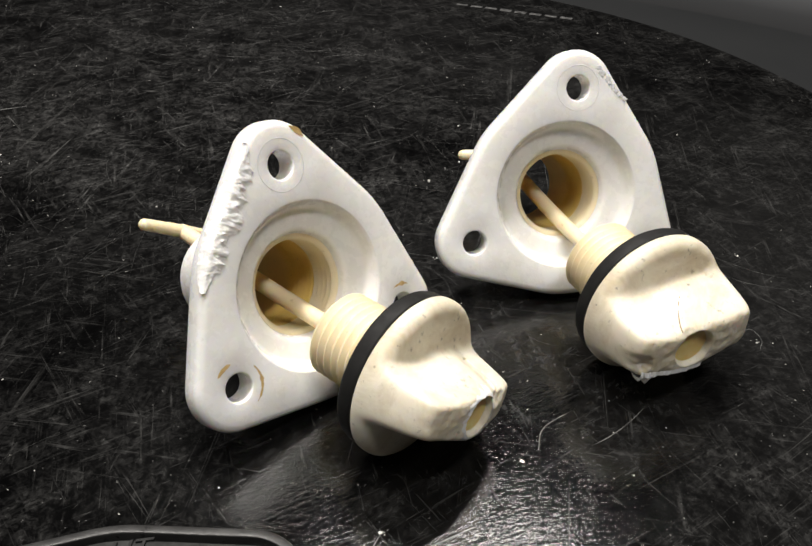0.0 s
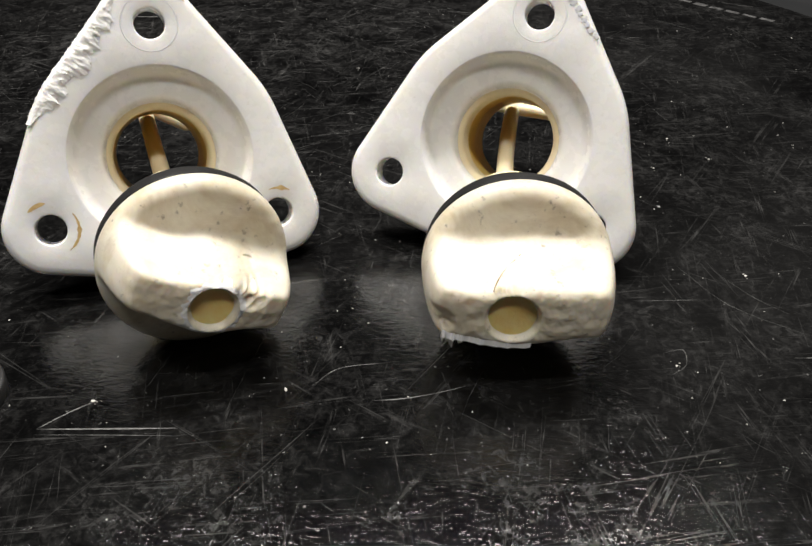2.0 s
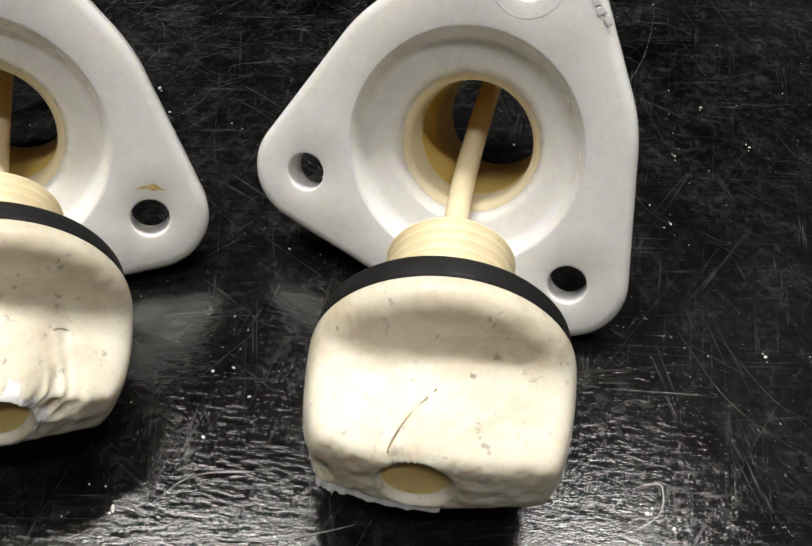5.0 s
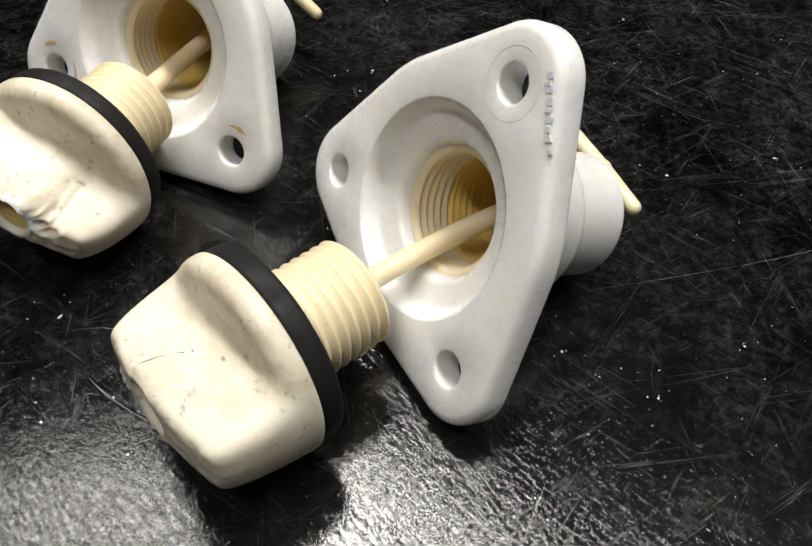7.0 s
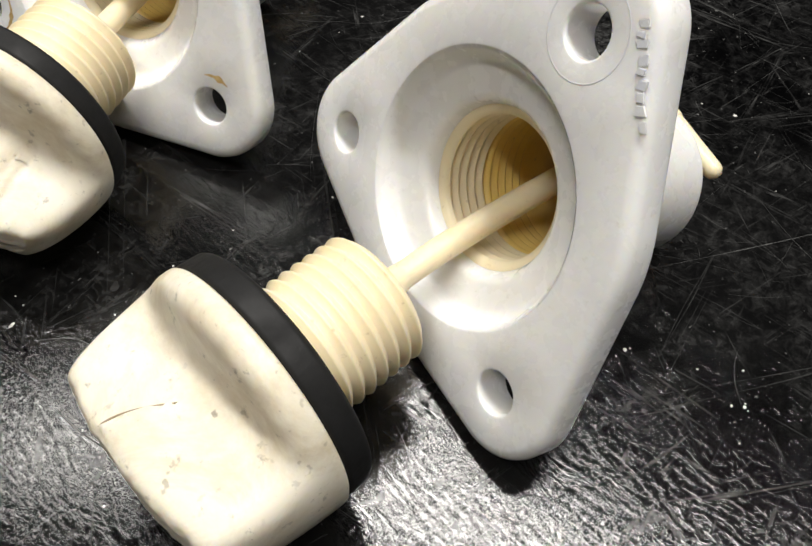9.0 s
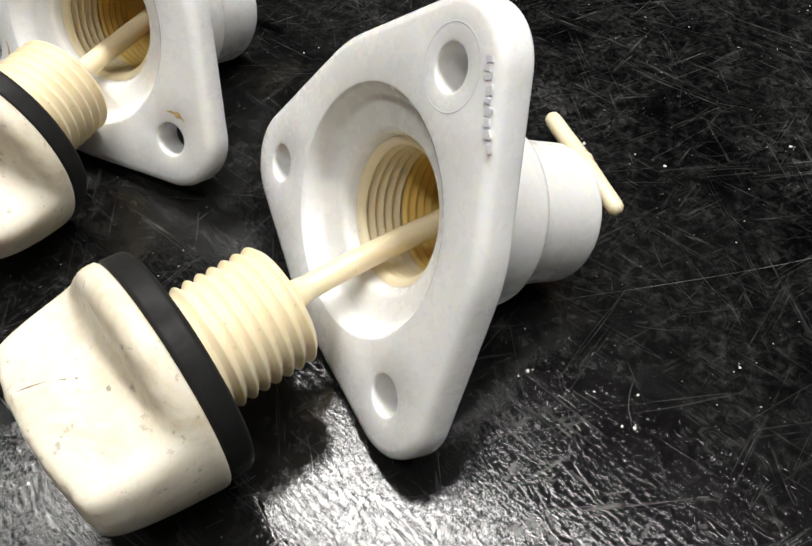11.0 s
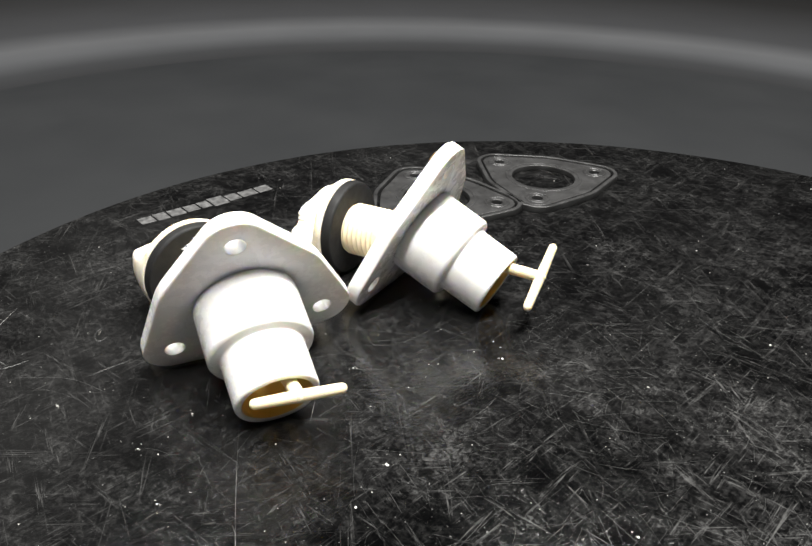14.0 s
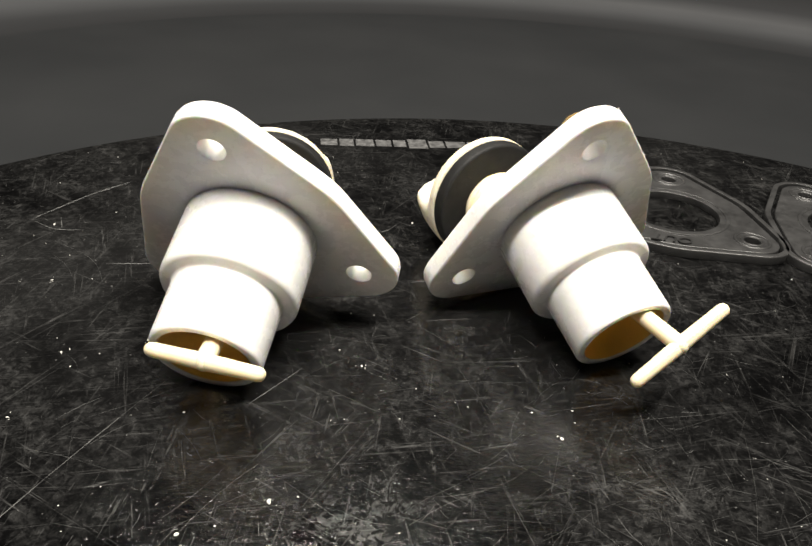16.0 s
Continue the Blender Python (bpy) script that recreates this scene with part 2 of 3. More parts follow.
def tube(points, radius, steps=14, radii=None):
    """A round rod along points (metres), with domed ends; radius in mm."""
    pts = [Vector(p) for p in points]
    n = len(pts)
    bm = bmesh.new()
    rings = []
    side = None
    spine = []
    for i, p in enumerate(pts):
        d = (pts[min(i + 1, n - 1)] - pts[max(i - 1, 0)]).normalized()
        r = (radii[i] if radii else radius) * MM
        spine.append((p, d, r))
    first, last = spine[0], spine[-1]
    caps_a = [(first[0] - first[1] * first[2] * s, first[1], first[2] * c) for s, c in ((0.98, 0.2), (0.8, 0.6), (0.45, 0.9))]
    caps_b = [(last[0] + last[1] * last[2] * s, last[1], last[2] * c) for s, c in ((0.45, 0.9), (0.8, 0.6), (0.98, 0.2))]
    for p, d, r in caps_a + spine + caps_b:
        if side is None:
            side = d.orthogonal().normalized()
        side = (side - d * side.dot(d)).normalized()
        up = d.cross(side)
        rings.append([bm.verts.new(p + r * (math.cos(2 * math.pi * k / steps) * side + math.sin(2 * math.pi * k / steps) * up)) for k in range(steps)])
    for a, b in zip(rings, rings[1:]):
        for k in range(steps):
            bm.faces.new((a[k], a[(k + 1) % steps], b[(k + 1) % steps], b[k]))
    bm.faces.new(rings[0])
    bm.faces.new(rings[-1])
    return bm


def trefoil(corner=9.6, reach=27.4, belly=26.8, steps=216):
    """The three-cornered outline of the flange: corner arcs round the screw holes and slightly bellied sides, in mm."""
    discs = [(Vector((0, 0)), belly)]
    for a in (90, 210, 330):
        discs.append((Vector((reach * math.cos(radians(a)), reach * math.sin(radians(a)))), corner))
    out = []
    for k in range(steps):
        n = Vector((math.cos(2 * math.pi * k / steps), math.sin(2 * math.pi * k / steps)))
        c, r = max(discs, key=lambda d: d[0].dot(n) + d[1])
        out.append(c + n * r)
    # the belly meets the corner arcs in straight runs; even out the spacing
    full = sum((out[i] - out[i - 1]).length for i in range(steps))
    even, walked, want = [], 0.0, 0.0
    for i in range(steps):
        a, b = out[i], out[(i + 1) % steps]
        length = (b - a).length
        while want <= walked + length and len(even) < steps:
            even.append(a.lerp(b, (want - walked) / length if length else 0))
            want += full / steps
        walked += length
    return even


def ring2(cx, cy, r, steps=40):
    return [Vector((cx + r * math.cos(2 * math.pi * k / steps), cy + r * math.sin(2 * math.pi * k / steps))) for k in range(steps)]


def inset(loop, d):
    """The loop moved d to its left (inwards, for one that runs anticlockwise)."""
    n = len(loop)
    out = []
    for i in range(n):
        t = (loop[(i + 1) % n] - loop[i - 1]).normalized()
        out.append(loop[i] + Vector((-t.y, t.x)) * d)
    return out


def plate(outer, holes, top, bottom, edge=0.8, hole_edge=0.4, flare=()):
    """A slab with rounded edges and through holes, in mm. flare: holes whose bottom loop differs, as {index: loop}."""
    bm = bmesh.new()
    flare = dict(flare)
    caps = {True: [], False: []}
    for idx, (loop, e) in enumerate([(outer, edge)] + [(h, hole_edge) for h in holes]):
        sign = 1 if idx == 0 else -1
        low = flare.get(idx - 1, loop)
        rows = []
        for k in range(4):
            a = math.pi / 2 * k / 3
            rows.append((inset(loop, sign * e * (1 - math.sin(a))), top - e * (1 - math.cos(a))))
        for k in range(4):
            a = math.pi / 2 * (1 - k / 3)
            rows.append((inset(low, sign * e * 0.35 * (1 - math.sin(a))), bottom + 0.35 * e * (1 - math.cos(a))))
        made = [[bm.verts.new((p.x * MM, p.y * MM, z * MM)) for p in pts] for pts, z in rows]
        n = len(loop)
        for a, b in zip(made, made[1:]):
            for i in range(n):
                bm.faces.new((a[i], a[(i + 1) % n], b[(i + 1) % n], b[i]))
        caps[True].append(made[0])
        caps[False].append(made[-1])
    for loops in caps.values():
        edges = [bm.edges.get((l[i], l[(i + 1) % len(l)])) for l in loops for i in range(len(l))]
        bmesh.ops.triangle_fill(bm, use_beauty=True, use_dissolve=False, edges=edges)
    return bm


def join(bms):
    bm = bmesh.new()
    for b in bms:
        me = bpy.data.meshes.new("join")
        b.to_mesh(me)
        b.free()
        bm.from_mesh(me)
        bpy.data.meshes.remove(me)
    return bm


def block(x0, x1, y0, y1, z0, z1, edge=0.0):
    bm = bmesh.new()
    bmesh.ops.create_cube(bm, size=1)
    for v in bm.verts:
        v.co = Vector((x0 + (v.co.x + 0.5) * (x1 - x0), y0 + (v.co.y + 0.5) * (y1 - y0), z0 + (v.co.z + 0.5) * (z1 - z0)))
    if edge:
        bmesh.ops.bevel(bm, geom=bm.edges[:], offset=edge, segments=3, affect="EDGES")
    return bm


def axes(x, y, z, origin):
    return Matrix(((x[0], y[0], z[0], origin[0]), (x[1], y[1], z[1], origin[1]), (x[2], y[2], z[2], origin[2]), (0, 0, 0, 1)))


# ---- the setting ----
TRAY = Vector((-0.072, 0.2275, -0.0018))
DROP = -0.022

bench = finish("worktop", lathe([(0, 0), (440, 0), (440, -30), (0, -30)], 160), BENCH_GREY)
tagged(bench, "dark grey round worktop with a matt surface", "worktop", kind="structure")
bench.location = (-0.07, 0.11, DROP)
# outer ring of the worktop; its colour carries the painted sheen band
edging = finish("worktop_outer_ring", lathe([(440.0 + 800 * k / 24, -0.6 + 5 * math.sin(math.pi * k / 24) ** 2 - 24 * (k / 24) ** 2) for k in range(25)] + [(1240, -40), (440, -40)], 160), SHEEN_BAND_GREY)
tagged(edging, "outer ring of the worktop with a pale sheen band painted into it", "edging", kind="structure")
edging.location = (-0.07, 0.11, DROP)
for nm, box in (("wall_north", (-1.7, 1.6, 1.75, 1.85, -0.9, 1.5)), ("wall_south", (-1.7, 1.6, -1.6, -1.5, -0.9, 1.5)),
                ("wall_west", (-1.8, -1.7, -1.6, 1.85, -0.9, 1.5)), ("wall_east", (1.6, 1.7, -1.6, 1.85, -0.9, 1.5))):
    tagged(finish(nm, block(*box), WALL_DARK, smooth=False), "dark grey painted wall of a dim room", "wall", kind="structure")
tagged(finish("floor", block(-1.7, 1.6, -1.5, 1.75, -1.0, -0.9), WALL_DARK, smooth=False), "dark floor below the worktop", "floor", kind="structure")

# unseen lid over the room, added to block the world light
tagged(finish("ceiling", block(-1.8, 1.7, -1.6, 1.85, 1.5, 1.6), WALL_DARK, smooth=False), "unseen dark ceiling, added to shut out the world light", "ceiling", kind="structure")

# ---- the round tray ----
tray = thing("round_tray", Matrix.Translation(TRAY), "round black plastic tray, scratched and dusty, on a grey worktop", "tray")
part("tray_top", lathe(rounded([(0, 0), (250.8, 0), (252.8, -1.2), (252.8, -14), (248, -20.1), (0, -20.1)], 1.0), 256), TRAY_BLACK, tray)


def tray_point(x, y, z=0.0):
    return Vector((x * MM, y * MM, z * MM)) - Vector((TRAY.x, TRAY.y, 0))


# worn lettering near the rim, as plain bars
marks = []
start, end = Vector((79, 59)), Vector((20.5, 27.5))
along = (end - start).normalized()
across = Vector((along.y, -along.x))
pos = 0.0
rng = random.Random(4)
for width, tall, shift in ((6.5, 6.5, 0), (5.5, 7.5, 0), (7, 7, 0), (6, 6.5, 0), (5, 7, 0), (7.5, 9.5, -1), (6, 7, 0), (8, 6.5, 0), (7, 7, 0)):
    c = start + along * (pos + width / 2)
    pos += width + 0.9
    bar = block(-width / 2 * MM, width / 2 * MM, -tall / 2 * MM, tall / 2 * MM, 0.02 * MM, 0.09 * MM)
    bar.transform(Matrix.Translation(tray_point(c.x, c.y)) @ Matrix.Rotation(math.atan2(along.y, along.x), 4, "Z"))
    marks.append(bar)
for (x0, y0), (x1, y1) in (((20, 424), (80, 400)), ((-309, 236), (-295, 300))):
    start, end = Vector((x0, y0)), Vector((x1, y1))
    along = (end - start).normalized()
    for k in range(8):
        c = start.lerp(end, (k + 0.5) / 8)
        bar = block(-3.1 * MM, 3.1 * MM, -rng.uniform(1.0, 1.9) * MM, rng.uniform(1.0, 1.9) * MM, 0.02 * MM, 0.09 * MM)
        bar.transform(Matrix.Translation(tray_point(c.x, c.y)) @ Matrix.Rotation(math.atan2(along.y, along.x), 4, "Z"))
        marks.append(bar)
for bar in marks:
    part("printed_bar", bar, PRINT_GREY, tray, smooth=False)


# ---- drain sockets ----
HOLES = [Vector((27.4 * math.cos(radians(a)), 27.4 * math.sin(radians(a)))) for a in (90, 210, 330)]
THICK = 5.6


def drain_socket(m, label, worn):
    sock = thing("drain_socket", m, label, "drain socket", "pair of drain sockets")
    outline = trefoil()
    holes = [ring2(h.x, h.y, 3.15, 36) for h in HOLES] + [ring2(0, 0, 18.9, 96)]
    flange = part("flange", plate(outline, holes, 0, -THICK, 1.8, 0.35, {3: ring2(0, 0, 15.9, 96)}), SOCKET_WHITE, sock)
    outside = [(15.9, -3.6), (16.05, -6), (15.9, -23.0), (15.2, -24.0), (12.75, -24.5), (12.55, -25.5), (12.35, -39.2), (11.9, -39.9), (10.6, -40.0), (10.2, -39.4)]
    barrel = part("barrel", lathe(rounded(outside, 0.5)), SOCKET_WHITE, sock)
    seat = [(18.95, -0.12), (18.6, -0.5), (17.6, -2.6), (16.9, -3.3), (15.5, -3.7), (12.9, -4.3), (12.2, -4.9), (11.6, -6.4)]
    part("seat", lathe(rounded(seat, 0.5)), SOCKET_WHITE, sock)
    bore = [(11.6, -6.3)]
    z = -6.6
    while z > -15:
        bore += [(11.1, z), (10.3, z - 0.7), (10.3, z - 0.9), (11.1, z - 1.6)]
        z -= 1.7
    part("thread", lathe(bore + [(11.0, z - 0.1)]), THREAD_CREAM, barrel, "cream inner thread", sharp=70)
    deep = [(11.0, z)]
    while z > -23:
        deep += [(10.9, z), (10.4, z - 0.7), (10.4, z - 0.9), (10.9, z - 1.6)]
        z -= 1.7
    part("bore", lathe(deep + [(10.5, z - 0.4), (10.3, -27), (10.2, -39.6)]), BORE_GLOW, barrel, "inner bore with the amber of light through its wall painted in", sharp=70)
    # faint ring where the mould pin stood
    part("mould_ring", lathe([(5.5, -0.05), (5.62, 0.03), (5.75, 0.03), (5.9, -0.05)], 48), SOCKET_WHITE, flange).location = (HOLES[0].x * MM, HOLES[0].y * MM, 0)
    if worn == "chipped":
        loop = [p for p in outline if 101 < math.degrees(math.atan2(p.y, p.x)) % 360 < 163]
        loop.sort(key=lambda p: math.atan2(p.y, p.x))
        bm = bmesh.new()
        rows = []
        count = 150
        for k in range(count):
            u = k / (count - 1) * (len(loop) - 1)
            i = min(int(u), len(loop) - 2)
            p = loop[i].lerp(loop[i + 1], u - i)
            d = (loop[i + 1] - loop[i]).normalized()
            inward = Vector((-d.y, d.x))
            t = k / (count - 1)
            swell = math.sin(math.pi * min(1, max(0, t))) ** 0.5
            wide = swell * (4.6 + 3.0 * noise.noise((t * 9, 2, 0)) + 1.1 * noise.noise((t * 31, 7, 0)) + 1.3 * noise.noise((t * 60, 1, 0)))
            wide = max(0.6, wide)
            row = []
            for j in range(15):
                f = j / 14
                if f < 0.55:
                    q, z = p + inward * (wide * (1 - f / 0.55) + 0.9 * (f / 0.55)), 0.05
                else:
                    g = (f - 0.55) / 0.45
                    q, z = p + inward * (0.9 * (1 - g) ** 2 - 0.12), 0.05 - 3.4 * g * swell
                lift = 0.12 + noise.noise((q.x * 0.7, q.y * 0.7, z)) * 0.45 + abs(noise.noise((q.x * 1.3 + q.y, q.y * 1.3 - q.x, z * 2))) * 0.6
                lift *= min(1, 4 * f + 0.15) * swell
                row.append(bm.verts.new(((q.x - inward.x * lift * max(0, f - 0.4)) * MM, (q.y - inward.y * lift * max(0, f - 0.4)) * MM, (z + lift * (1.1 - f)) * MM)))
            rows.append(row)
        for r0, r1 in zip(rows, rows[1:]):
            for j in range(14):
                bm.faces.new((r0[j], r0[j + 1], r1[j + 1], r1[j]))
        part("chipped_edge", bm, TAPE_WHITE, flange, "torn bright white edge", sharp=50)
        for c, a0, a1, rr in ((HOLES[1], 95, 135, 5.6), (HOLES[1], -55, 35, 5.5), (HOLES[2], 60, 110, 5.4), (HOLES[0], 30, 60, 8.6)):
            bm = bmesh.new()
            inner, outer_v = [], []
            for k in range(13):
                a = radians(a0 + (a1 - a0) * k / 12)
                w = 0.65 * (0.35 + abs(noise.noise((a * 5, c.x, rr)))) * math.sin(math.pi * (k + 0.6) / 13.2)
                inner.append(bm.verts.new(((c.x + (rr - w) * math.cos(a)) * MM, (c.y + (rr - w) * math.sin(a)) * MM, 0.025 * MM)))
                outer_v.append(bm.verts.new(((c.x + (rr + w) * math.cos(a)) * MM, (c.y + (rr + w) * math.sin(a)) * MM, 0.025 * MM)))
            for k in range(12):
                bm.faces.new((inner[k], outer_v[k], outer_v[k + 1], inner[k + 1]))
            part("rust_stain", bm, RUST, flange, "thin brown rust stain")
    else:
        # raised moulded characters too worn to read, along the upper edge
        rng = random.Random(7)
        a, b = Vector((4.6, 33.0)), Vector((13.6, 24.8))
        run = (b - a).normalized()
        pos = 0.0
        while pos < 12.0:
            wide, tall = rng.uniform(0.6, 1.2), rng.uniform(0.9, 1.7)
            c = a + run * (pos + wide / 2) + Vector((-run.y, run.x)) * rng.uniform(-0.25, 0.25)
            bar = block(-wide / 2 * MM, wide / 2 * MM, -tall / 2 * MM, tall / 2 * MM, -0.1 * MM, rng.uniform(0.06, 0.15) * MM, 0.12 * MM)
            for v in bar.verts:
                v.co += Vector((noise.noise(v.co * 900), noise.noise(v.co * 900 + Vector((5, 0, pos))), 0)) * 0.00045
            bar.transform(Matrix.Translation((c.x * MM, c.y * MM, 0)) @ Matrix.Rotation(math.atan2(run.y, run.x) + rng.uniform(-0.3, 0.3), 4, "Z"))
            part("raised_bar", bar, SOCKET_WHITE, flange)
            pos += wide + rng.uniform(0.15, 0.8)
    return sock


A_AT = axes((0.706, 0.703, -0.079), (-0.229, 0.332, 0.915), (0.670, -0.628, 0.396), (-0.0239, 0.1328, 0.0250))
B_AT = axes((0.979, 0.149, -0.136), (0.060, 0.431, 0.901), (0.193, -0.890, 0.413), (0.0382, 0.1734, 0.0254))
drain_socket(A_AT, "white plastic drain socket with a chipped edge, on a tray", "chipped")
drain_socket(B_AT, "white plastic drain socket with moulded lettering, on a tray", "lettered")


# ---- drain plugs ----
PIT_X = -1.9


def crack_x(t):
    """Where the crack runs along the grip, t from the tip down to its foot, in mm."""
    return -5.6 + 5.0 * t ** 1.5


def cap_height(x, y, seed, stout):
    """Height of the grip side of a cap, in mm above the rim's back, over (x, y) with the grip along x."""
    r = math.hypot(x, y)
    dome = 4.4 - 0.6 * (r / 17.9) ** 2 - 2.2 * (1 - math.sqrt(max(0.0, 1 - max(0.0, (r - 15.3) / 2.62) ** 2)))
    half = (5.4 + 1.0 * math.exp(-(x / 6.5) ** 2)) if stout else (4.1 + 1.5 * math.exp(-(x / 6.0) ** 2))
    d = abs(y - 0.9 * math.sin(x / 8.0)) - half
    top = 18.5 - (0.008 if stout else 0.013) * x * x
    wall = 1.0 / (1.0 + math.exp(min(40, max(-40, (d - 1.0) / (0.62 if stout else 0.5)))))
    flare = math.exp(-max(0.0, d + 0.4) / (2.8 if stout else 2.0))
    end = min(1.0, max(0.0, (17.9 - r) / (3.6 if stout else 4.6)))
    end = (end * (2 - end)) ** 0.8
    h = dome + (top - dome) * ((0.78 if stout else 0.86) * wall + (0.22 if stout else 0.14) * flare) * end
    pit = 5.3 if stout else 4.9
    rp = math.hypot(x - PIT_X * stout, y)
    if rp < pit:
        h = min(h, 16.9 + 3.0 * max(0.0, (rp - pit + 1.5) / 1.5) ** 2)
    rough = noise.noise((x * 0.5 + seed, y * 0.5, 0)) * 0.14
    if h > 13 and rp > pit:
        rough += (noise.noise((x * 0.45 + seed * 3, y * 0.45, 5)) * 0.20 + noise.noise((x * 1.3 + seed, y * 1.3, 2)) * 0.10) * min(1, (h - 13) / 3)
    return h + rough


def cap_mesh(seed, chip, stout):
    bm = bmesh.new()
    steps, rows = 200, 74
    rings = []
    for i in range(rows + 1):
        r = 17.9 * (i / rows) ** 0.92
        ring = []
        for k in range(steps if i else 1):
            a = 2 * math.pi * k / steps
            x, y = r * math.cos(a), r * math.sin(a)
            h = cap_height(x, y, seed, stout)
            # a corner of the grip has broken away
            if chip and h > 8:
                away = Vector((x - chip[0], y - chip[1])).length
                h -= max(0.0, chip[2] - away) * 0.8 * (0.5 + 0.9 * abs(noise.noise((x * 0.5, y * 0.5, 9))))
            # the flap beside the crack stands proud of the grip's side
            t = (17.4 - h) / 8.4
            if stout and y > 2 and 0 < t < 1 and x > crack_x(t):
                y += 1.0 * (1 - t) ** 0.5 * math.exp(-(x - crack_x(t)) / 2.4)
            ring.append(bm.verts.new((x * MM, y * MM, h * MM)))
        rings.append(ring)
    for k in range(steps):
        bm.faces.new((rings[0][0], rings[1][k], rings[1][(k + 1) % steps]))
    for a, b in zip(rings[1:], rings[2:]):
        for k in range(steps):
            bm.faces.new((a[k], b[k], b[(k + 1) % steps], a[(k + 1) % steps]))
    last = rings[-1]
    for r, z in ((17.95, 1.0), (17.9, 0.3), (17.6, 0.0), (9.0, 0.0)):
        ring = [bm.verts.new((r * math.cos(2 * math.pi * k / steps) * MM, r * math.sin(2 * math.pi * k / steps) * MM, z * MM)) for k in range(steps)]
        for k in range(steps):
            bm.faces.new((last[k], ring[k], ring[(k + 1) % steps], last[(k + 1) % steps]))
        last = ring
    return bm


